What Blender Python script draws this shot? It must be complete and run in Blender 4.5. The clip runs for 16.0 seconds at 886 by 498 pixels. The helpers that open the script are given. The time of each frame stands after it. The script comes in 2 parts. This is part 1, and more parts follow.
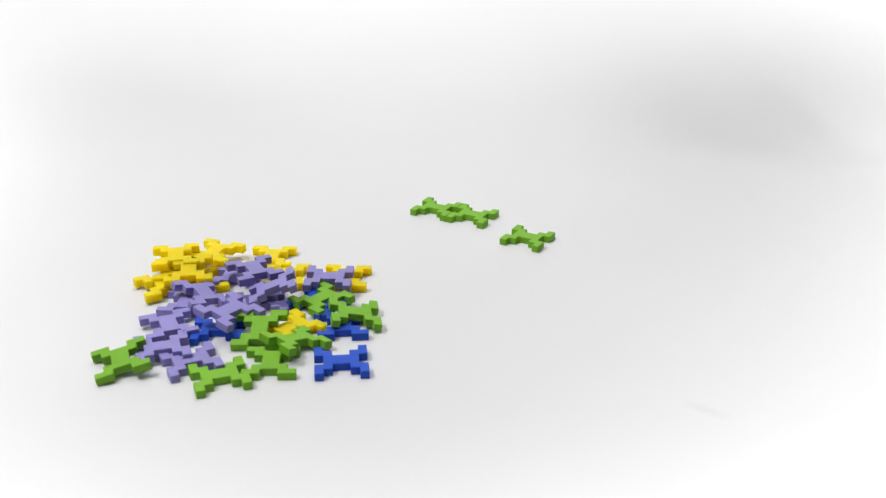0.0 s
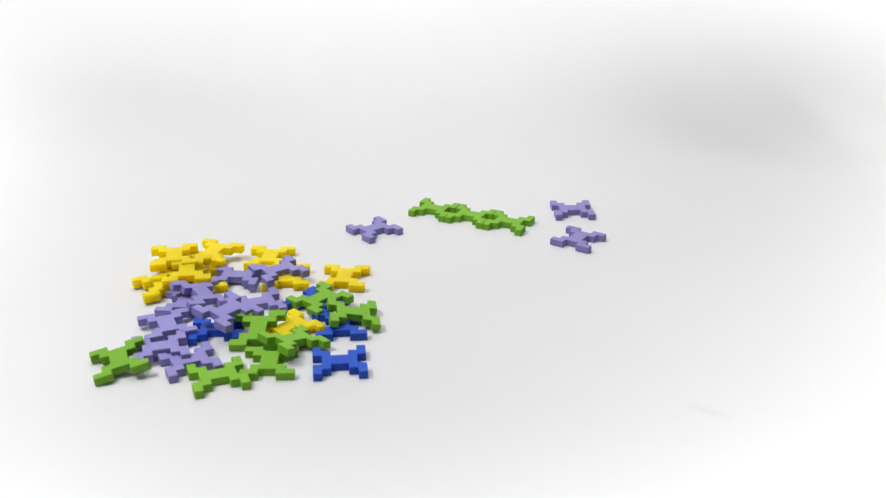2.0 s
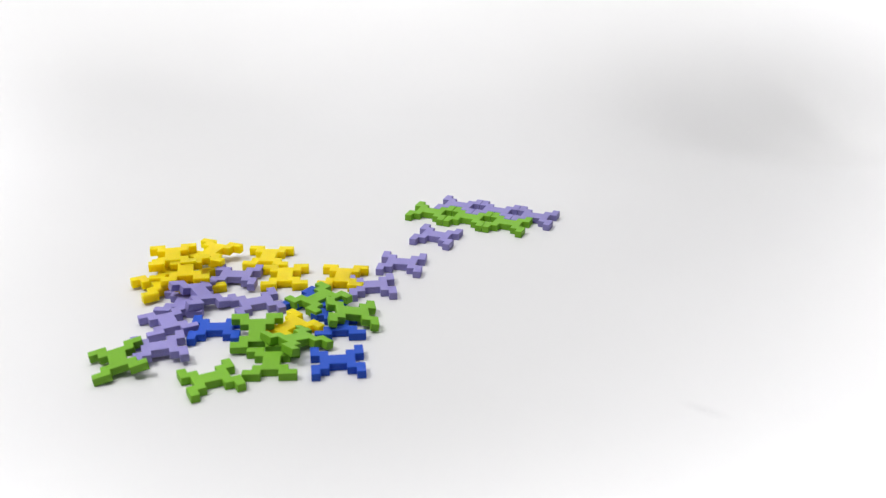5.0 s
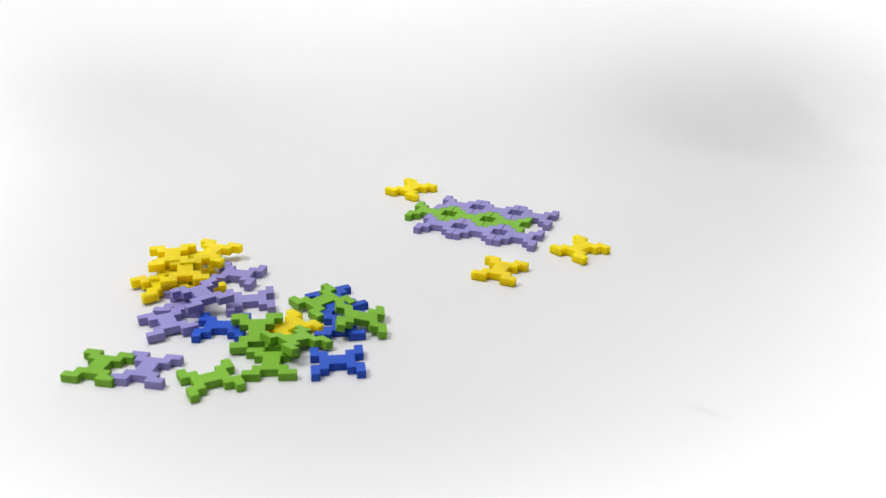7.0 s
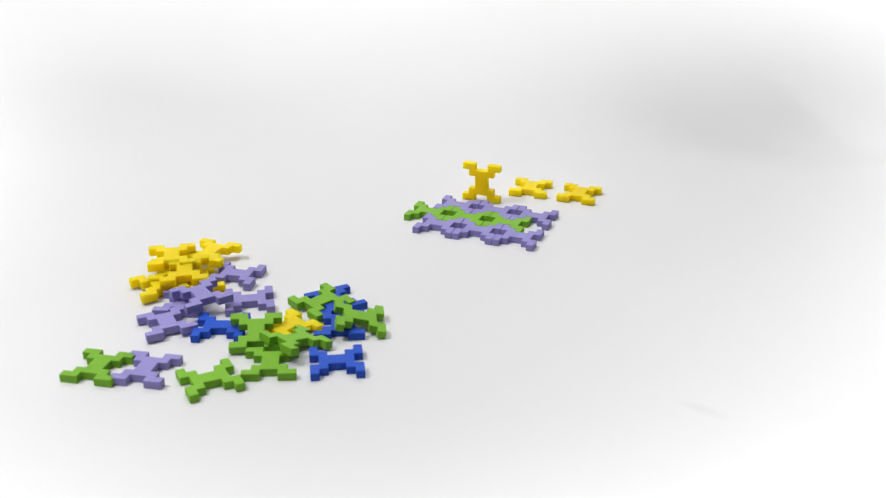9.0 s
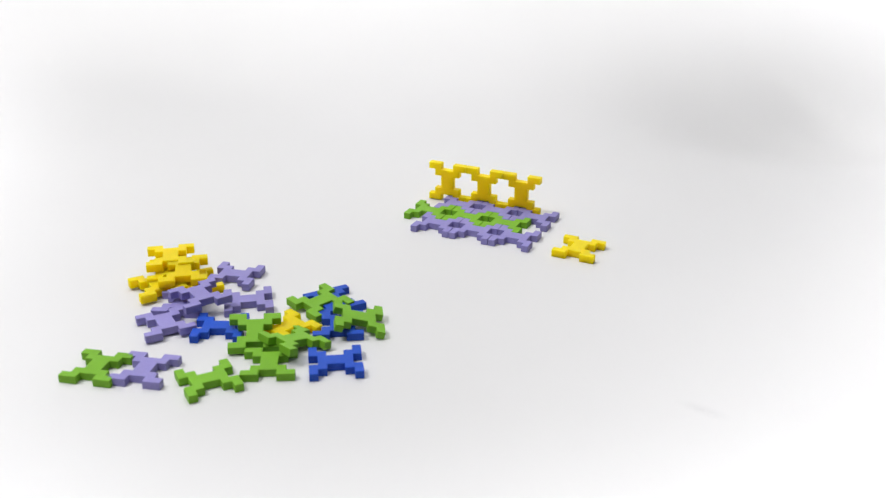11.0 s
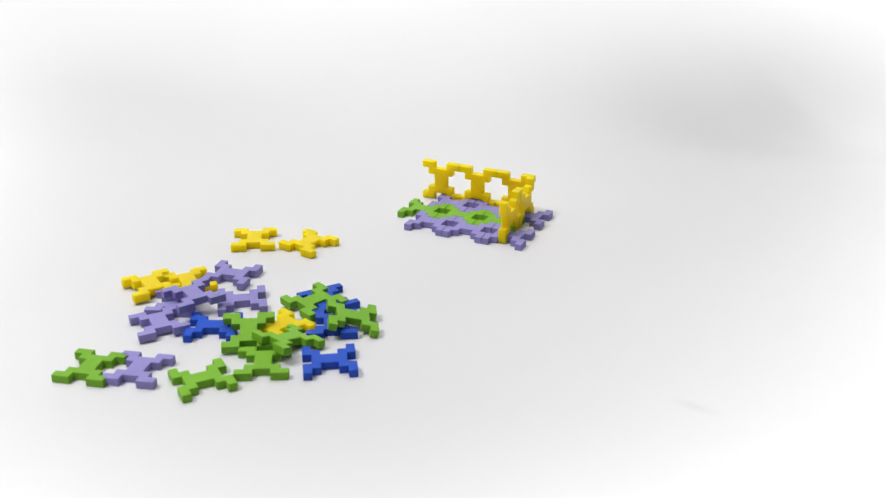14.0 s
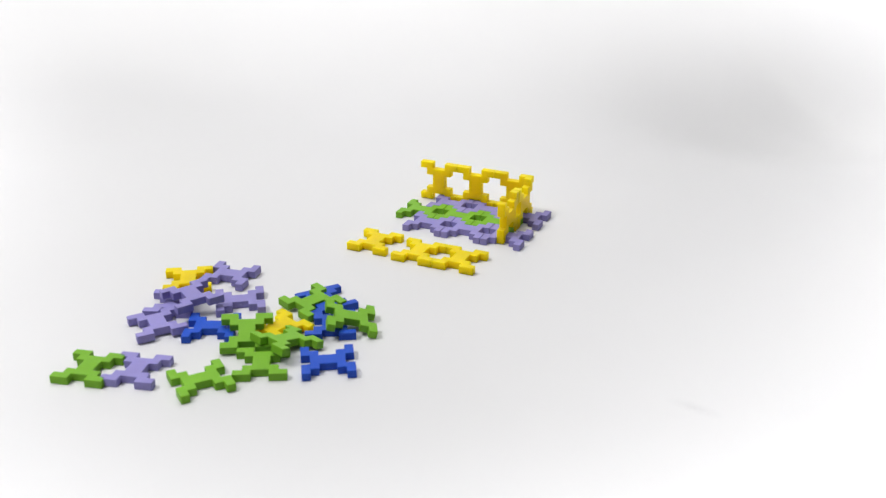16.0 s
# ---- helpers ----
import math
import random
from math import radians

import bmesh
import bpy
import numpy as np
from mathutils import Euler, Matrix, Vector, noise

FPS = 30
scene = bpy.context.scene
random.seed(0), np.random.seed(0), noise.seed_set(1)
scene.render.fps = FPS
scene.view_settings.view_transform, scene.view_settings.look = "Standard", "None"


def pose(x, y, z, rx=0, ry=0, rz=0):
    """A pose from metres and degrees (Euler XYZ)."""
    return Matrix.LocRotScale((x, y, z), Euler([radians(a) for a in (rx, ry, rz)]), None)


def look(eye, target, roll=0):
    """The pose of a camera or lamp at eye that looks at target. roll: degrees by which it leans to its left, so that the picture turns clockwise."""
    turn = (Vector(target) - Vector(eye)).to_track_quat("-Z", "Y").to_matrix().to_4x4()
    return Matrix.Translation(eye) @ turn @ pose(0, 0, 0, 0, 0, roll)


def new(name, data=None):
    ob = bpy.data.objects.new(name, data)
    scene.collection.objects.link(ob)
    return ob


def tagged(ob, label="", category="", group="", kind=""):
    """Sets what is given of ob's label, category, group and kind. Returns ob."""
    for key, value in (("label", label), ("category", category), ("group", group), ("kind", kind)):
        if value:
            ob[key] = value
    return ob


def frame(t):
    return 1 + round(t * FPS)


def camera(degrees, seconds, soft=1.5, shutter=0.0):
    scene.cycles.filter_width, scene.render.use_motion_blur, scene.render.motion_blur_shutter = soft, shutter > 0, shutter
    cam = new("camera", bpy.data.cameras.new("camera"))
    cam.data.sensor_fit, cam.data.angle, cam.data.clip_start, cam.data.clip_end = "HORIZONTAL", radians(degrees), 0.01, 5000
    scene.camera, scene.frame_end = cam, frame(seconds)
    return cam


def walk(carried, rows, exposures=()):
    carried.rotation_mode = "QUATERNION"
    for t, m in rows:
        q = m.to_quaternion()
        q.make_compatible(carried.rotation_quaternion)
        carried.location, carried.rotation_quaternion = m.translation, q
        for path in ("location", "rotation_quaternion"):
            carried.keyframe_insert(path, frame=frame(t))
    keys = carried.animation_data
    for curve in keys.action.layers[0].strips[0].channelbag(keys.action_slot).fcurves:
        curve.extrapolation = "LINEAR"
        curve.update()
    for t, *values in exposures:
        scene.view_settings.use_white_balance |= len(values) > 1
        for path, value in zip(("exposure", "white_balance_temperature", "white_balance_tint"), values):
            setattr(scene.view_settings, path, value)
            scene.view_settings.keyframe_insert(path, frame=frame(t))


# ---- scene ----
U = 0.006          # one cell of a toy piece, metres

# ---- camera ----
cam = camera(46.19, 16.0, soft=1.3)
# a small stop: the far rows are crisp, the nearest pieces a touch soft
cam.data.dof.use_dof = True
cam.data.dof.focus_distance, cam.data.dof.aperture_fstop = 0.88, 11.0


def shot(yaw, tip):
    """The camera's pose: degrees of turn to the left, degrees of tip downwards."""
    return pose(0, 0, 58.3 * U, 66.13 - tip, 0, yaw) @ pose(0, 0, 0, 0, 0, 0.567)


walk(cam, [
    (0, shot(0.1870, 0.0000)),
    (0.5, shot(0.1402, 0.0312)),
    (1, shot(0.0997, 0.0000)),
    (2, shot(0.0935, 0.0000)),
    (2.5, shot(0.0467, 0.0218)),
    (3, shot(0.0312, 0.0000)),
    (4, shot(0.0405, 0.0093)),
    (6.3, shot(-0.0156, 0.0000)),
    (7, shot(0.0000, 0.0000)),
    (7.5, shot(-0.0374, 0.0000)),
    (9, shot(-0.0467, 0.0218)),
    (11.3, shot(-0.1340, 0.0000)),
    (12, shot(-0.1776, 0.0000)),
    (12.5, shot(-0.1839, -0.0218)),
    (13, shot(-0.1620, 0.0000)),
    (13.53, shot(-0.1870, 0.0000)),
    (13.6, shot(-0.4830, 0.0810)),
    (14, shot(-0.4986, 0.0810)),
    (14.5, shot(-0.5204, 0.0467)),
    (15, shot(-0.5672, 0.0467)),
    (15.5, shot(-0.5921, 0.0467)),
    (16, shot(-0.5983, 0.0467)),
])

# ---- light: a white photo table under a large soft key, in a bright room, with added fills ----
scene.view_settings.exposure = 0.0
world = bpy.data.worlds.new("studio")
scene.world = world
world.use_nodes = True
sky = world.node_tree.nodes["Background"]
sky.inputs["Color"].default_value = (0.985, 0.978, 1.0, 1)
sky.inputs["Strength"].default_value = 0.12


def area_lamp(name, eye, target, w, h, watts, spread=180):
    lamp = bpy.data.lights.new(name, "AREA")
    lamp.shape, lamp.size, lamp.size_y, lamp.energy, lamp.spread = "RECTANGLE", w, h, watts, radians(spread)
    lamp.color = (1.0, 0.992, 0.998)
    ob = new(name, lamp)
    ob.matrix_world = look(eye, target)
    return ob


# the key stands to the side; flat ones hang over the table
area_lamp("softbox_key", (-1.35, 0.5, 2.2), (0, 0.74, 0), 0.8, 0.8, 37.0)
area_lamp("softbox_top", (-0.05, 0.95, 1.1), (0, 0.95, 0), 0.8, 0.6, 2.9)
# a narrower fill, added to lift the paper around the rows
area_lamp("softbox_top", (0.05, 1.0, 0.8), (0.02, 0.98, 0), 0.5, 0.4, 0.75, 120)
# unseen fills added to wash the back of the sweep brighter
area_lamp("back_fill", (0.0, 1.3, 1.3), (0.0, 1.85, 0.75), 3.4, 0.3, 2.6)
area_lamp("strip_fill", (0.0, 1.45, 0.75), (0.0, 1.75, 0.25), 2.4, 0.15, 4.3, 110)
area_lamp("strip_fill", (0.75, 1.3, 0.7), (0.85, 1.6, 0.15), 0.5, 0.2, 0.82, 90)
# unseen fill lamps added to whiten the edges of the table
area_lamp("edge_fill", (0.42, 0.36, 0.6), (0.40, 0.36, 0), 0.3, 0.3, 0.95, 80)
area_lamp("edge_fill", (-0.46, 0.40, 0.6), (-0.46, 0.401, 0), 0.3, 0.3, 0.49, 70)
area_lamp("edge_fill", (0.0, 0.33, 0.45), (0.0, 0.36, 0), 0.7, 0.08, 0.17, 45)
area_lamp("edge_fill", (-0.66, 0.8, 0.6), (-0.66, 0.801, 0), 0.2, 0.5, 0.65, 70)
area_lamp("edge_fill", (0.68, 0.72, 0.6), (0.68, 0.721, 0), 0.2, 0.4, 1.06, 75)
area_lamp("edge_fill", (0.85, 1.05, 0.6), (0.85, 1.051, 0), 0.2, 0.4, 1.15, 70)
area_lamp("edge_fill", (-0.85, 1.05, 0.6), (-0.85, 1.051, 0), 0.2, 0.4, 0.85, 70)

# ---- materials ----


def plastic(name, colour, depth=0.12, reach=0.0008):
    """Moulded plastic with a faint mottle, a fine grain and slightly scuffed gloss."""
    mat = bpy.data.materials.new(name)
    mat.use_nodes = True
    nt = mat.node_tree
    n, link = nt.nodes, nt.links
    bsdf = n["Principled BSDF"]
    geo = n.new("ShaderNodeTexCoord")
    info = n.new("ShaderNodeObjectInfo")
    big, fine = n.new("ShaderNodeTexNoise"), n.new("ShaderNodeTexNoise")
    big.inputs["Scale"].default_value, big.inputs["Detail"].default_value = 70, 3
    fine.inputs["Scale"].default_value, fine.inputs["Detail"].default_value = 800, 4
    shift = n.new("ShaderNodeVectorMath")
    shift.operation = "ADD"
    link.new(geo.outputs["Object"], shift.inputs[0])
    link.new(info.outputs["Random"], shift.inputs[1])
    for tex in (big, fine):
        link.new(shift.outputs["Vector"], tex.inputs["Vector"])
    hue = n.new("ShaderNodeHueSaturation")
    hue.inputs["Color"].default_value = (*colour, 1)
    add = n.new("ShaderNodeMath")
    add.operation = "ADD"
    link.new(big.outputs["Fac"], add.inputs[0])
    link.new(info.outputs["Random"], add.inputs[1])
    value = n.new("ShaderNodeMapRange")
    value.inputs["From Min"].default_value, value.inputs["From Max"].default_value = 0.7, 2.5
    value.inputs["To Min"].default_value, value.inputs["To Max"].default_value = 0.87, 1.12
    grain = n.new("ShaderNodeMath")
    grain.operation = "MULTIPLY_ADD"
    grain.inputs[1].default_value = 1.2
    link.new(fine.outputs["Fac"], grain.inputs[0])
    link.new(add.outputs["Value"], grain.inputs[2])
    link.new(grain.outputs["Value"], value.inputs["Value"])
    link.new(value.outputs["Result"], hue.inputs["Value"])
    link.new(hue.outputs["Color"], bsdf.inputs["Base Color"])
    rough = n.new("ShaderNodeMapRange")
    rough.inputs["To Min"].default_value, rough.inputs["To Max"].default_value = 0.45, 0.65
    link.new(fine.outputs["Fac"], rough.inputs["Value"])
    link.new(rough.outputs["Result"], bsdf.inputs["Roughness"])
    bump = n.new("ShaderNodeBump")
    bump.inputs["Strength"].default_value, bump.inputs["Distance"].default_value = 0.2, 0.0004
    link.new(fine.outputs["Fac"], bump.inputs["Height"])
    link.new(bump.outputs["Normal"], bsdf.inputs["Normal"])
    bsdf.inputs["IOR"].default_value = 1.45
    bsdf.inputs["Subsurface Weight"].default_value = depth
    bsdf.inputs["Subsurface Radius"].default_value = (reach, 0.9 * reach, 0.4 * reach)
    bsdf.inputs["Subsurface Scale"].default_value = 1.0
    bsdf.inputs["Specular IOR Level"].default_value = 0.3
    return mat


PLASTIC = {
    "yellow": plastic("yellow_plastic", (0.80, 0.57, 0.002), 1.0, 0.013),
    "green": plastic("green_plastic", (0.176, 0.415, 0.022)),
    "purple": plastic("purple_plastic", (0.262, 0.236, 0.52)),
    "blue": plastic("blue_plastic", (0.014, 0.078, 0.50)),
}


def paper():
    """Matt white seamless paper with a faint cloudiness and fibres."""
    mat = bpy.data.materials.new("white_paper")
    mat.use_nodes = True
    nt = mat.node_tree
    n, link = nt.nodes, nt.links
    bsdf = n["Principled BSDF"]
    geo = n.new("ShaderNodeTexCoord")
    cloud, fibre = n.new("ShaderNodeTexNoise"), n.new("ShaderNodeTexNoise")
    cloud.inputs["Scale"].default_value, cloud.inputs["Detail"].default_value = 3.0, 2
    fibre.inputs["Scale"].default_value, fibre.inputs["Detail"].default_value = 900, 3
    ramp = n.new("ShaderNodeMapRange")
    ramp.inputs["From Min"].default_value, ramp.inputs["From Max"].default_value = 0.3, 0.7
    ramp.inputs["To Min"].default_value, ramp.inputs["To Max"].default_value = 0.665, 0.69
    tint = n.new("ShaderNodeCombineColor")
    for tex in (cloud, fibre):
        link.new(geo.outputs["Object"], tex.inputs["Vector"])
    link.new(cloud.outputs["Fac"], ramp.inputs["Value"])
    for side in ("Red", "Green", "Blue"):
        link.new(ramp.outputs["Result"], tint.inputs[side])
    # a faint, mottled grey spot on the sheet in front
    spot, ball = n.new("ShaderNodeMapping"), n.new("ShaderNodeTexGradient")
    spot.vector_type = "TEXTURE"
    spot.inputs["Location"].default_value = (0.163, 0.548, 0)
    spot.inputs["Rotation"].default_value = (0, 0, radians(-35))
    spot.inputs["Scale"].default_value = (0.02, 0.007, 0.02)
    ball.gradient_type = "SPHERICAL"
    marks = n.new("ShaderNodeTexNoise")
    marks.inputs["Scale"].default_value, marks.inputs["Detail"].default_value = 260, 2
    much = n.new("ShaderNodeMath")
    much.operation = "MULTIPLY"
    spotted = n.new("ShaderNodeMix")
    spotted.data_type = "RGBA"
    spotted.inputs["B"].default_value = (0.57, 0.57, 0.572, 1)
    link.new(geo.outputs["Object"], spot.inputs["Vector"])
    link.new(geo.outputs["Object"], marks.inputs["Vector"])
    link.new(spot.outputs["Vector"], ball.inputs["Vector"])
    link.new(ball.outputs["Fac"], much.inputs[0])
    link.new(marks.outputs["Fac"], much.inputs[1])
    link.new(much.outputs["Value"], spotted.inputs["Factor"])
    link.new(tint.outputs["Color"], spotted.inputs["A"])
    link.new(spotted.outputs["Result"], bsdf.inputs["Base Color"])
    bsdf.inputs["Roughness"].default_value = 0.6
    bump = n.new("ShaderNodeBump")
    bump.inputs["Strength"].default_value, bump.inputs["Distance"].default_value = 0.03, 0.0003
    link.new(fibre.outputs["Fac"], bump.inputs["Height"])
    link.new(bump.outputs["Normal"], bsdf.inputs["Normal"])
    return mat


PAPER = paper()

# ---- the seamless paper: table, bend and back ----


def ease(v):
    v = min(1.0, max(0.0, v))
    return v * v * v * (10 - 15 * v + 6 * v * v)


def buckle(x, y):
    """Slow waves added to shade the sheet where it begins to bend up: it droops beyond each side of the middle."""
    right = -0.045 * ease((x - 0.1) / 0.4) * math.exp(-((y - 1.19) / 0.14) ** 2)
    left = 0.03 * (1 - ease((x + 0.52) / 0.34)) * math.exp(-((y - 1.22) / 0.15) ** 2)
    # a soft crease that runs out to the side: the sheet dips slowly towards it and comes up again behind
    dx, dy = x - 0.491, y - 1.280
    along, across = 0.600 * dx + -0.800 * dy, 0.800 * dx + 0.600 * dy
    dip = ease((across + 0.09) / 0.09) if across < 0 else 1 - ease(across / 0.03)
    crease = -0.012 * dip * math.exp(-(along / 0.09) ** 2)
    return right + left + crease


def sweep():
    bm = bmesh.new()
    profile = [(-1.2, 0.0), (-0.4, 0.0), (0.3, 0.0)] + [(0.74 + 0.03 * i, 0.0) for i in range(10)] + [(1.02 + 0.01 * i, 0.0) for i in range(13)]
    for k in range(1, 91):
        a = radians(k)
        profile.append((1.15 + 0.75 * math.sin(a), 0.75 * (1 - math.cos(a))))
    profile += [(1.9, 1.2), (1.9, 2.2)]
    xs = [-2.4 + 0.2 * i for i in range(8)] + [-0.84 + 0.0175 * i for i in range(97)] + [1.0 + 0.2 * i for i in range(8)]
    grid = [[bm.verts.new((x, y, z + buckle(x, y))) for x in xs] for y, z in profile]
    for a, b in zip(grid, grid[1:]):
        for i in range(len(xs) - 1):
            bm.faces.new((a[i], a[i + 1], b[i + 1], b[i]))
    for f in bm.faces:
        f.smooth = True
    mesh = bpy.data.meshes.new("backdrop")
    bm.to_mesh(mesh)
    bm.free()
    mesh.materials.append(PAPER)
    ob = new("backdrop", mesh)
    thick = ob.modifiers.new("thickness", "SOLIDIFY")
    thick.thickness, thick.offset = 0.004, -1
    return tagged(ob, "seamless matt white paper sweep curving up behind the table", "backdrop", kind="structure")


sweep()

# ---- the toy pieces ----


def outline():
    """The piece's outline on its grid of 6 by 6 cells: four stepped feet on a narrow waist."""
    corners = [(0, 0), (1, 0), (1, 1), (2, 1), (2, 2), (4, 2), (4, 1), (5, 1), (5, 0), (6, 0), (6, 2), (5, 2), (5, 4), (6, 4)]
    corners += [(6 - c, 6 - r) for c, r in corners]
    return [((c - 3) * U, (3 - r) * U) for c, r in corners]


def piece_mesh(colour):
    bm = bmesh.new()
    face = bm.faces.new([bm.verts.new((x, y, 0)) for x, y in outline()])
    if face.normal.z > 0:
        face.normal_flip()
    top = bmesh.ops.extrude_face_region(bm, geom=[face])["geom"]
    thick = (1.08 if colour == "yellow" else 0.95) * U
    gap = (0.02 if colour == "yellow" else 0.04) * U
    bmesh.ops.translate(bm, vec=(0, 0, thick), verts=[v for v in top if isinstance(v, bmesh.types.BMVert)])
    bmesh.ops.recalc_face_normals(bm, faces=bm.faces)
    # a hair of clearance all round, so that joined pieces show their seam
    for v in bm.verts:
        v.co.x -= math.copysign(gap, v.co.x)
        v.co.y -= math.copysign(gap, v.co.y)
    bmesh.ops.bevel(bm, geom=list(bm.edges), offset=0.075 * U, segments=2, profile=0.6, affect="EDGES", clamp_overlap=True)
    for f in bm.faces:
        f.smooth = f.calc_area() < 0.12 * U * U
    mesh = bpy.data.meshes.new(colour + "_toy_piece")
    bm.to_mesh(mesh)
    bm.free()
    mesh.materials.append(PLASTIC[colour])
    return mesh


def gate_mesh(colour):
    """The small round scar of the mould's gate on one side of the waist."""
    bm = bmesh.new()
    thick = (1.08 if colour == "yellow" else 0.95) * U
    m = pose(0, -0.965 * U, 0.5 * thick, 90, 0, 0)
    bmesh.ops.create_cone(bm, cap_ends=True, segments=12, radius1=0.13 * U, radius2=0.09 * U, depth=0.1 * U, matrix=m)
    mesh = bpy.data.meshes.new(colour + "_gate_mark")
    bm.to_mesh(mesh)
    bm.free()
    mesh.materials.append(PLASTIC[colour])
    return mesh


MESHES = {colour: piece_mesh(colour) for colour in PLASTIC}
GATES = {colour: gate_mesh(colour) for colour in PLASTIC}
PIECES = {}


def at(x, y, z, rx=0, ry=0, rz=0):
    """A pose from cells and degrees."""
    return pose(x * U, y * U, z * U, rx, ry, rz)


def toy_piece(key, colour, m, label, group):
    ob = new("toy_piece", MESHES[colour])
    ob.matrix_world = m
    new("gate_mark", GATES[colour]).parent = ob
    PIECES[key] = tagged(ob, label, "toy piece", group)


toy_piece("B1", "blue", at(-11.40, 99.45, 0.00, rz=7.6), "blue plastic piece, lying flat apart from the pile", "pieces in the loose pile")
toy_piece("GL", "green", at(-35.21, 98.44, 0.60, 10.0, 1.9, -68.3), "green plastic piece, leaning on a purple one, later flat", "pieces in the loose pile")
toy_piece("GA", "green", at(-19.09, 99.18, 0.00, rz=-87.2), "green plastic piece, flat under other green pieces", "pieces in the loose pile")
toy_piece("GB", "green", at(-21.32, 105.47, 0.78, 0.4, 14.7, -88.6), "green plastic piece, tilted on top of the pile", "pieces in the loose pile")
toy_piece("GC", "green", at(-16.98, 103.18, 0.65, -2.4, 10.2, 43.2), "green plastic piece, tilted across its neighbours in the pile", "pieces in the loose pile")
toy_piece("GD", "green", at(-15.21, 113.88, 0.46, 0.6, 2.2, -132.5), "green plastic piece, resting on blue pieces in the pile", "pieces in the loose pile")
toy_piece("GE", "green", at(-10.84, 109.64, 0.79, 1.9, 10.5, 10.1), "green plastic piece, leaning on blue pieces in the pile", "pieces in the loose pile")
toy_piece("GF", "green", at(-24.11, 96.18, 0.00, rz=21.6), "green plastic piece, lying flat at the edge of the pile", "pieces in the loose pile")
toy_piece("B2", "blue", at(-26.36, 106.74, 0.00, rz=3.8), "blue plastic piece, lying flat under green pieces", "pieces in the loose pile")
toy_piece("B3", "blue", at(-15.75, 113.70, 0.00, rz=-34.0), "blue plastic piece, half hidden under a green piece", "pieces in the loose pile")
toy_piece("B4", "blue", at(-12.00, 108.10, 0.00, rz=-84.9), "blue plastic piece, lying flat under a green piece", "pieces in the loose pile")
toy_piece("YC", "yellow", at(-17.95, 107.10, 0.00, rz=-133.6), "yellow plastic piece, wedged in the middle of the pile", "pieces in the loose pile")
toy_piece("P1", "purple", at(-26.54, 120.47, 0.30, rz=-2.2), "lilac plastic piece, lying at the edge of the pile", "pieces in the loose pile")
toy_piece("P2", "purple", at(-22.78, 113.47, 0.00, rz=23.1), "lilac plastic piece, lying flat in the pile", "pieces in the loose pile")
toy_piece("P4", "purple", at(-32.11, 106.57, 0.50, rz=-65.5), "lilac plastic piece, lying flat at the edge of the pile", "pieces in the loose pile")
toy_piece("P5", "purple", at(-29.78, 114.10, 0.96, -11.4, 7.3, -53.6), "lilac plastic piece, lying on top of other purple pieces", "pieces in the loose pile")
toy_piece("P6", "purple", at(-31.68, 113.48, 0.00, rz=-91.5), "lilac plastic piece, half hidden under a purple piece", "pieces in the loose pile")
toy_piece("PL", "purple", at(-31.52, 101.23, 0.50, rz=19.2), "lilac plastic piece, shoved out of the pile beside a green one", "pieces in the loose pile")
toy_piece("G1", "green", at(-1.49, 145.56, 0.00, rz=-26.0), "green plastic piece, joined into the middle row of the floor", "pieces of the joined floor")
toy_piece("G2", "green", at(3.90, 142.92, 0.00, rz=-26.0), "green plastic piece, joined into the middle row of the floor", "pieces of the joined floor")
toy_piece("G3", "green", at(11.47, 134.73, 0.00, rz=-28.6), "green plastic piece, joined into the middle row of the floor", "pieces of the joined floor")
toy_piece("X3", "purple", at(-22.50, 113.50, 0.00, rz=15.0), "lilac plastic piece, joined into the back row of the floor", "pieces of the joined floor")
toy_piece("X1", "purple", at(-14.80, 118.77, 1.00, rz=-0.1), "lilac plastic piece, joined into the back row of the floor", "pieces of the joined floor")
toy_piece("X2", "purple", at(-24.16, 118.89, 2.00, rz=-61.7), "lilac plastic piece, joined into the back row of the floor", "pieces of the joined floor")
toy_piece("N1", "purple", at(-21.01, 114.28, 1.90, -2.0, -19.3, 12.2), "lilac plastic piece, joined into the front row of the floor", "pieces of the joined floor")
toy_piece("N2", "purple", at(-25.19, 107.53, 2.01, -6.3, -1.8, -127.3), "lilac plastic piece, joined into the front row of the floor", "pieces of the joined floor")
toy_piece("N3", "purple", at(-27.88, 99.31, 0.00, rz=27.1), "lilac plastic piece, joined into the front row of the floor", "pieces of the joined floor")
toy_piece("V1", "yellow", at(-23.39, 126.81, 0.00, rz=-91.4), "yellow plastic piece, standing upright at the back edge of the floor", "upright pieces")
toy_piece("V2", "yellow", at(-20.34, 120.92, 0.00, rz=-84.5), "yellow plastic piece, standing upright at the back edge of the floor", "upright pieces")
toy_piece("V3", "yellow", at(-12.88, 120.90, 0.00, rz=-93.5), "yellow plastic piece, standing upright at the back edge of the floor", "upright pieces")
toy_piece("W1", "yellow", at(-30.71, 126.18, 1.00, rz=-108.1), "yellow plastic piece, standing upright across the end of the floor", "upright pieces")
toy_piece("W2", "yellow", at(-32.60, 119.20, 1.65, 0.3, 6.5, -79.0), "yellow plastic piece, standing upright across the end of the floor", "upright pieces")
toy_piece("Z1", "yellow", at(-34.55, 121.00, 0.75, rz=-79.0), "yellow plastic piece, lying flat, later joined before the floor", "upright pieces")
toy_piece("Z2", "yellow", at(-34.95, 122.35, 2.05, rz=-77.3), "yellow plastic piece, lying flat, later joined before the floor", "upright pieces")
toy_piece("Z3", "yellow", at(-35.57, 117.53, 0.30, rz=-59.2), "yellow plastic piece, lying flat at the edge of the pile", "upright pieces")
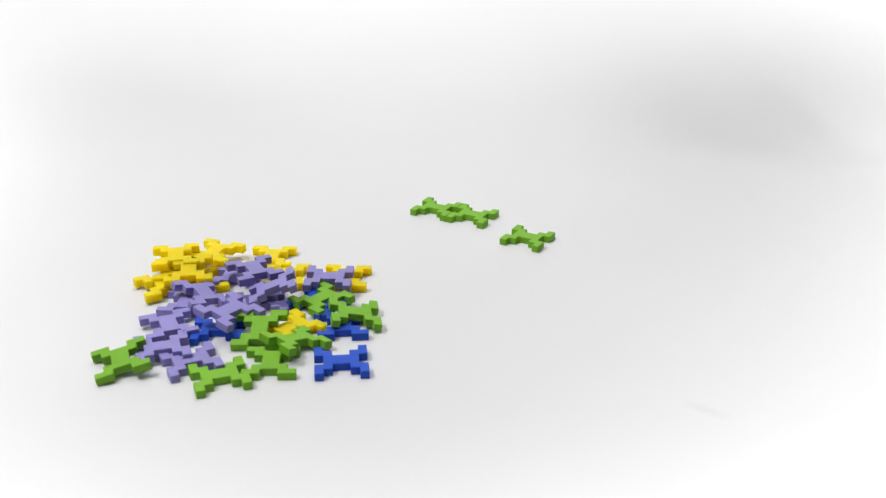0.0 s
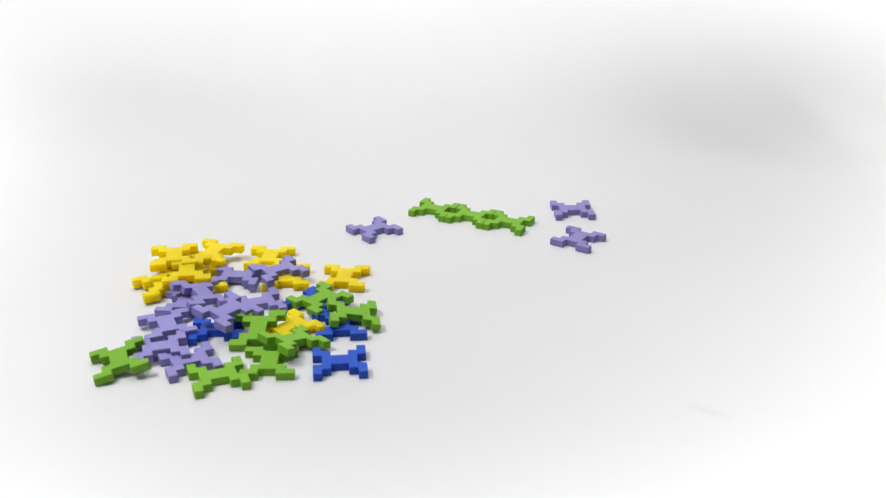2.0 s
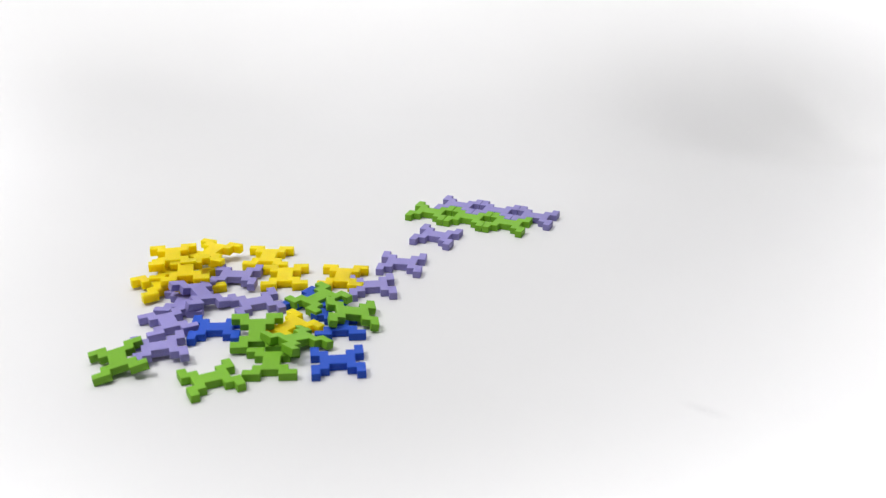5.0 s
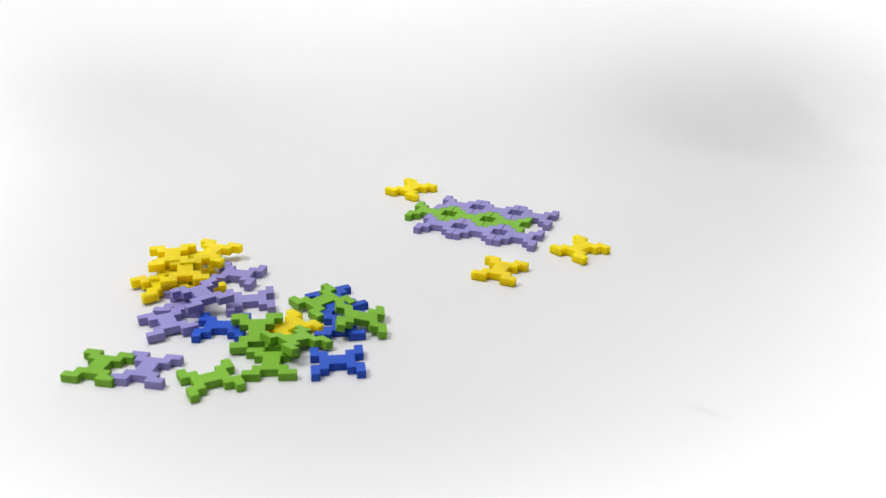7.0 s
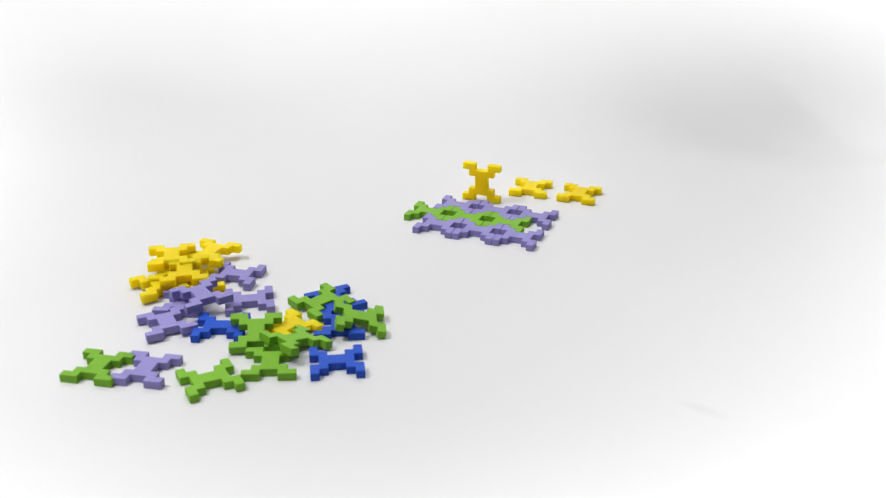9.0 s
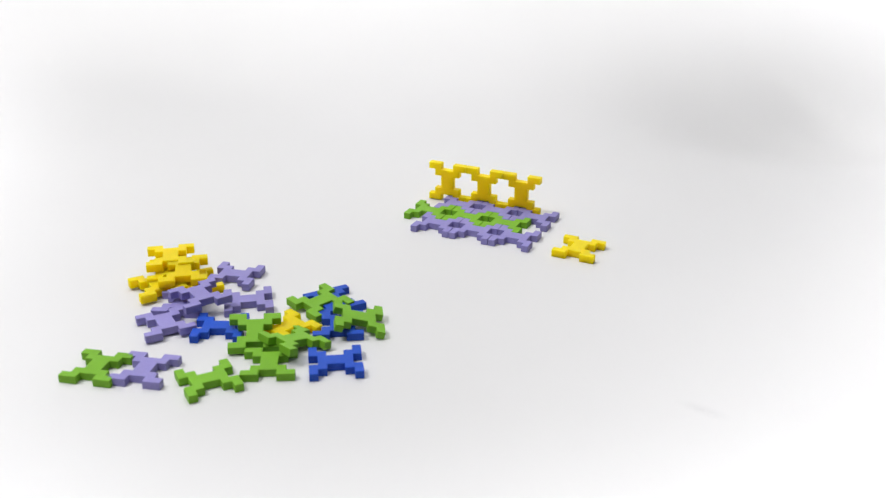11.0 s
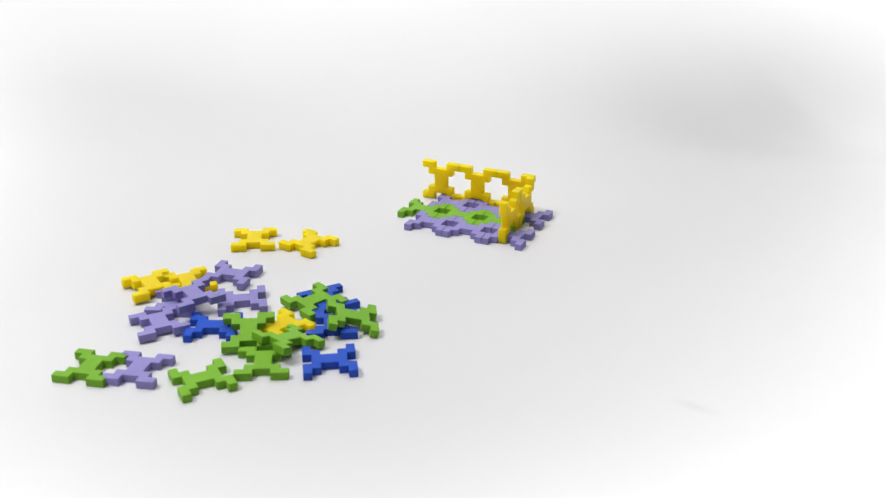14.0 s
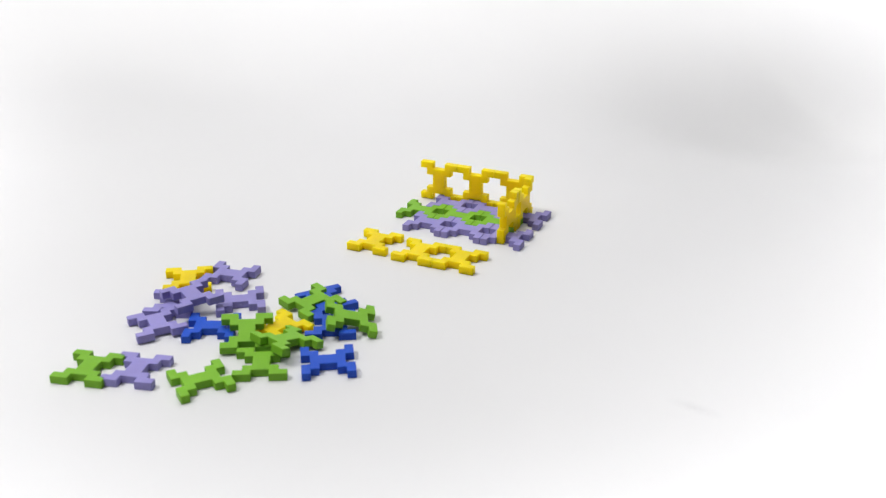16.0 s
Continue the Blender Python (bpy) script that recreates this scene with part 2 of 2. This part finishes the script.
toy_piece("Y6", "yellow", at(-31.23, 118.96, 0.00, rz=-62.6), "yellow plastic piece, lying flat under purple pieces", "pieces in the loose pile")


def hop(key, rows):
    """The piece rests at each pose until the next row's time and then jumps there."""
    step = 1 / FPS
    rows = [(round(t * FPS) * step, m) for t, m in rows]
    keys = [rows[0]]
    for (t0, m0), (t1, m1) in zip(rows, rows[1:]):
        turn = m0.to_quaternion().rotation_difference(m1.to_quaternion()).angle
        turn = min(turn, 2 * math.pi - turn)
        if turn > radians(80):
            keys.append((t1 - 2 * step, m0))
            keys.append((t1 - step, m0.lerp(m1, 0.5)))
        else:
            keys.append((t1 - step, m0))
        keys.append((t1, m1))
    if keys[-1][0] < 16.0:
        keys.append((16.0, keys[-1][1]))
    walk(PIECES[key], keys)


def motions():
    hop("B1", [
        (0.00, at(-11.40, 99.45, 0.00, rz=7.6)),
        (5.00, at(-11.49, 99.48, 0.00, rz=8.3)),
    ])
    hop("GL", [
        (0.00, at(-35.21, 98.44, 0.60, 10.0, 1.9, -68.3)),
        (5.20, at(-37.21, 97.90, 0.00, rz=-100.9)),
    ])
    hop("GA", [
        (0.00, at(-19.09, 99.18, 0.00, rz=-87.2)),
        (5.00, at(-18.71, 99.06, 0.00, rz=-86.1)),
    ])
    hop("GB", [
        (0.00, at(-21.32, 105.47, 0.78, 0.4, 14.7, -88.6)),
        (5.00, at(-21.23, 104.82, 0.76, -1.9, 12.8, -82.5)),
    ])
    hop("GC", [
        (0.00, at(-16.98, 103.18, 0.65, -2.4, 10.2, 43.2)),
        (5.00, at(-16.53, 103.19, 0.66, -1.2, 11.4, 45.2)),
    ])
    hop("GD", [
        (0.00, at(-15.21, 113.88, 0.46, 0.6, 2.2, -132.5)),
        (5.20, at(-14.67, 113.38, 0.34, -3.4, 1.6, -136.5)),
    ])
    hop("GE", [
        (0.00, at(-10.84, 109.64, 0.79, 1.9, 10.5, 10.1)),
        (5.20, at(-9.72, 108.21, 0.93, 4.1, 14.4, 7.9)),
    ])
    hop("GF", [
        (0.00, at(-24.11, 96.18, 0.00, rz=21.6)),
        (5.00, at(-24.61, 95.47, 0.00, rz=27.8)),
    ])
    hop("B2", [
        (0.00, at(-26.36, 106.74, 0.00, rz=3.8)),
        (5.20, at(-25.76, 107.29, 0.00, rz=0.1)),
    ])
    hop("B3", [
        (0.00, at(-15.75, 113.70, 0.00, rz=-34.0)),
        (5.20, at(-13.08, 114.35, 0.00, rz=-59.9)),
    ])
    hop("P1", [
        (0.00, at(-26.54, 120.47, 0.30, rz=-2.2)),
        (5.30, at(-26.50, 121.25, 0.10, rz=-11.5)),
        (11.90, at(-26.30, 121.25, 0.10, rz=-13.0)),
        (14.00, at(-26.10, 121.30, 0.10, rz=-15.0)),
    ])
    hop("P2", [
        (0.00, at(-22.78, 113.47, 0.00, rz=23.1)),
        (5.30, at(-23.63, 114.19, 0.00, rz=11.6)),
    ])
    hop("P4", [
        (0.00, at(-32.11, 106.57, 0.50, rz=-65.5)),
        (5.00, at(-32.17, 107.79, 0.19, 1.4, -1.1, -63.3)),
    ])
    hop("P5", [
        (0.00, at(-29.78, 114.10, 0.96, -11.4, 7.3, -53.6)),
        (5.30, at(-29.13, 112.71, 1.47, 1.6, -0.5, -55.6)),
    ])
    hop("PL", [
        (0.00, at(-31.52, 101.23, 0.50, rz=19.2)),
        (5.10, at(-31.91, 97.52, 0.00, rz=80.3)),
    ])
    hop("G1", [
        (0.00, at(-1.49, 145.56, 0.00, rz=-26.0)),
        (0.10, at(-1.59, 145.21, 0.00, rz=-24.1)),
        (3.95, at(-1.50, 144.09, 0.00, rz=-23.1)),
        (5.00, at(-1.92, 143.75, 0.00, rz=-20.5)),
        (10.20, at(-1.67, 144.33, 0.00, rz=-24.0)),
    ])
    hop("G2", [
        (0.00, at(3.90, 142.92, 0.00, rz=-26.0)),
        (0.10, at(3.89, 142.76, 0.00, rz=-24.1)),
        (3.95, at(4.02, 141.74, 0.00, rz=-23.1)),
        (5.00, at(3.70, 141.65, 0.00, rz=-20.5)),
        (10.20, at(3.82, 141.89, 0.00, rz=-24.0)),
    ])
    hop("G3", [
        (0.00, at(11.47, 134.73, 0.00, rz=-28.6)),
        (0.10, at(9.36, 140.31, 0.00, rz=-24.1)),
        (3.95, at(9.54, 139.38, 0.00, rz=-23.1)),
        (5.00, at(9.32, 139.55, 0.00, rz=-20.5)),
        (10.20, at(9.30, 139.46, 0.00, rz=-24.0)),
    ])
    hop("X3", [
        (0.00, at(-22.50, 113.50, 0.00, rz=15.0)),
        (0.80, at(-12.67, 131.46, 0.00, rz=-8.3)),
        (1.30, at(-10.09, 137.27, 0.00, rz=40.1)),
        (2.50, at(-8.10, 154.49, 0.00, rz=-42.5)),
        (2.80, at(2.98, 153.95, 0.00, rz=-25.2)),
        (3.00, at(3.72, 152.94, 0.00, rz=-25.2)),
        (3.50, at(3.75, 153.00, 0.00, rz=-25.0)),
        (3.70, at(2.78, 147.64, 0.95, 6.0, -0.0, -24.1)),
        (4.00, at(2.82, 146.59, 0.00, rz=-23.1)),
        (5.00, at(2.29, 146.45, 0.00, rz=-20.5)),
        (10.20, at(2.70, 146.77, 0.00, rz=-24.0)),
    ])
    hop("X1", [
        (0.00, at(-14.80, 118.77, 1.00, rz=-0.1)),
        (0.40, at(2.74, 127.71, 0.00, rz=-11.6)),
        (1.10, at(17.29, 133.78, 0.00, rz=-17.0)),
        (1.80, at(19.20, 145.64, 0.00, rz=3.9)),
        (2.30, at(10.10, 149.63, 0.00, rz=-28.6)),
        (3.00, at(9.15, 150.38, 0.00, rz=-25.2)),
        (3.50, at(9.19, 150.47, 0.00, rz=-25.0)),
        (3.70, at(10.03, 148.09, 0.00, rz=-22.1)),
        (4.20, at(8.34, 144.24, 0.90, 6.0, -0.0, -23.1)),
        (4.50, at(8.34, 144.24, 0.00, rz=-23.1)),
        (5.00, at(7.91, 144.35, 0.00, rz=-20.5)),
        (10.20, at(8.18, 144.33, 0.00, rz=-24.0)),
    ])
    hop("X2", [
        (0.00, at(-24.16, 118.89, 2.00, rz=-61.7)),
        (0.60, at(-6.47, 119.53, 0.00, rz=0.6)),
        (1.60, at(3.49, 126.74, 0.00, rz=3.4)),
        (2.00, at(18.83, 134.56, 0.00, rz=57.8)),
        (3.20, at(17.32, 145.00, 0.00, rz=-31.3)),
        (3.45, at(14.63, 147.94, 0.00, rz=-25.0)),
        (3.70, at(15.59, 145.83, 0.00, rz=-22.1)),
        (4.50, at(13.87, 141.89, 0.90, 6.0, -0.0, -23.1)),
        (4.80, at(13.87, 141.89, 0.00, rz=-23.1)),
        (5.00, at(13.53, 142.25, 0.00, rz=-20.5)),
        (10.20, at(13.67, 141.89, 0.00, rz=-24.0)),
    ])
    hop("N1", [
        (0.00, at(-21.01, 114.28, 1.90, -2.0, -19.3, 12.2)),
        (0.60, at(-21.33, 121.25, 0.86, -1.1, -1.2, 33.6)),
        (4.70, at(-9.50, 127.00, 0.00, rz=5.0)),
        (5.00, at(-0.98, 134.86, 0.00, rz=-20.5)),
        (5.30, at(-0.51, 138.96, 0.00, rz=-20.5)),
        (10.20, at(-0.55, 139.46, 0.00, rz=-24.0)),
    ])
    hop("N2", [
        (0.00, at(-25.19, 107.53, 2.01, -6.3, -1.8, -127.3)),
        (4.80, at(-12.50, 123.00, 0.00, rz=-160.0)),
        (5.00, at(-5.50, 125.50, 0.00, rz=172.0)),
        (5.20, at(4.64, 132.76, 0.00, rz=159.5)),
        (5.50, at(5.11, 136.86, 0.00, rz=159.5)),
        (10.20, at(4.93, 137.02, 0.00, rz=156.0)),
    ])
    hop("N3", [
        (0.00, at(-27.88, 99.31, 0.00, rz=27.1)),
        (5.00, at(-9.00, 118.50, 0.00, rz=8.0)),
        (5.20, at(2.50, 124.50, 0.00, rz=-10.0)),
        (5.40, at(10.26, 130.66, 0.00, rz=-20.5)),
        (5.70, at(10.73, 134.75, 0.00, rz=-20.5)),
        (10.20, at(10.41, 134.58, 0.00, rz=-24.0)),
    ])
    hop("V1", [
        (0.00, at(-23.39, 126.81, 0.00, rz=-91.4)),
        (5.60, at(-15.50, 138.50, 0.00, rz=-108.0)),
        (5.90, at(-5.09, 153.53, 0.00, rz=-124.6)),
        (8.50, at(2.91, 156.47, 0.00, rz=-105.7)),
        (8.80, at(5.77, 150.91, 3.10, 0.0, -89.5, -110.5)),
        (9.00, at(5.82, 149.61, 3.10, 0.0, -89.5, -110.5)),
        (9.20, at(5.71, 147.31, 3.10, 0.0, -89.5, -110.5)),
        (9.40, at(5.80, 147.27, 3.10, 0.0, -89.5, -110.5)),
        (10.20, at(6.26, 147.38, 3.10, 0.0, -89.5, -114.0)),
    ])
    hop("V2", [
        (0.00, at(-20.34, 120.92, 0.00, rz=-84.5)),
        (6.10, at(-6.60, 129.80, 0.00, rz=0.0)),
        (6.40, at(5.39, 127.87, 0.00, rz=-28.6)),
        (6.60, at(18.86, 130.81, 0.00, rz=44.3)),
        (7.10, at(23.60, 141.72, 0.00, rz=106.3)),
        (7.60, at(17.60, 151.00, 0.00, rz=45.0)),
        (8.00, at(13.98, 154.51, 0.00, rz=74.8)),
        (9.50, at(0.88, 151.25, 3.10, 0.0, 89.5, 69.5)),
        (9.80, at(0.18, 149.37, 3.10, 0.0, 89.5, 69.5)),
        (10.20, at(0.77, 149.81, 3.10, 0.0, 89.5, 66.0)),
    ])
    hop("V3", [
        (0.00, at(-12.88, 120.90, 0.00, rz=-93.5)),
        (6.10, at(-7.51, 122.66, 0.00, rz=-167.4)),
        (6.80, at(7.54, 123.61, 0.00, rz=-113.0)),
        (7.30, at(21.40, 130.13, 0.00, rz=-33.7)),
        (7.80, at(24.15, 141.45, 0.00, rz=40.9)),
        (8.30, at(21.38, 152.05, 0.00, rz=70.2)),
        (10.00, at(12.12, 147.04, 3.10, 0.0, 89.5, 69.5)),
        (10.20, at(11.74, 144.94, 3.10, 0.0, 89.5, 66.0)),
    ])
    hop("W1", [
        (0.00, at(-30.71, 126.18, 1.00, rz=-108.1)),
        (10.50, at(4.00, 126.00, 0.00, rz=-110.0)),
        (10.80, at(19.00, 131.00, 0.00, rz=-115.0)),
        (11.20, at(18.40, 136.80, 3.10, -90.0, -0.0, -113.5)),
        (11.40, at(12.47, 141.55, 3.70, -90.0, -0.0, -113.5)),
        (11.50, at(12.47, 141.55, 3.10, -90.0, -0.0, -113.5)),
    ])
    hop("W2", [
        (0.00, at(-32.60, 119.20, 1.65, 0.3, 6.5, -79.0)),
        (11.90, at(-12.55, 128.11, 0.00, rz=-147.9)),
        (12.10, at(0.10, 126.50, 0.00, rz=-180.0)),
        (12.40, at(4.22, 125.93, 0.00, rz=-112.8)),
        (12.60, at(9.80, 124.00, 0.00, rz=-100.0)),
        (12.80, at(18.65, 130.15, 0.00, rz=-113.4)),
        (13.10, at(16.80, 130.80, 3.10, -90.0, -0.0, -113.5)),
        (13.30, at(10.03, 136.06, 3.60, -90.0, -0.0, -113.5)),
        (13.60, at(10.03, 136.06, 3.10, -90.0, -0.0, -113.5)),
    ])
    hop("Z1", [
        (0.00, at(-34.55, 121.00, 0.75, rz=-79.0)),
        (13.80, at(-17.37, 131.67, 0.00, rz=-124.6)),
        (14.30, at(-4.18, 129.05, 0.00, rz=149.3)),
        (15.00, at(3.63, 126.70, 0.00, rz=68.5)),
        (15.30, at(3.66, 126.71, 0.00, rz=66.1)),
    ])
    hop("Z2", [
        (0.00, at(-34.95, 122.35, 2.05, rz=-77.3)),
        (11.90, at(-34.21, 122.93, 2.19, -2.4, -1.3, -75.0)),
        (14.00, at(-25.09, 132.81, 0.00, rz=-85.0)),
        (14.50, at(-12.11, 133.28, 0.00, rz=-30.0)),
        (15.20, at(-4.32, 129.92, 0.00, rz=-113.9)),
        (15.50, at(-1.82, 129.14, 0.00, rz=-113.9)),
    ])
    hop("Z3", [
        (0.00, at(-35.57, 117.53, 0.30, rz=-59.2)),
        (14.80, at(-28.49, 131.02, 0.00, rz=15.6)),
        (15.70, at(-15.20, 133.50, 0.00, rz=65.0)),
        (15.90, at(-7.98, 132.58, 0.00, rz=65.8)),
    ])
    hop("Y6", [
        (0.00, at(-31.23, 118.96, 0.00, rz=-62.6)),
        (14.80, at(-31.23, 119.94, 0.00, rz=-81.0)),
    ])


motions()
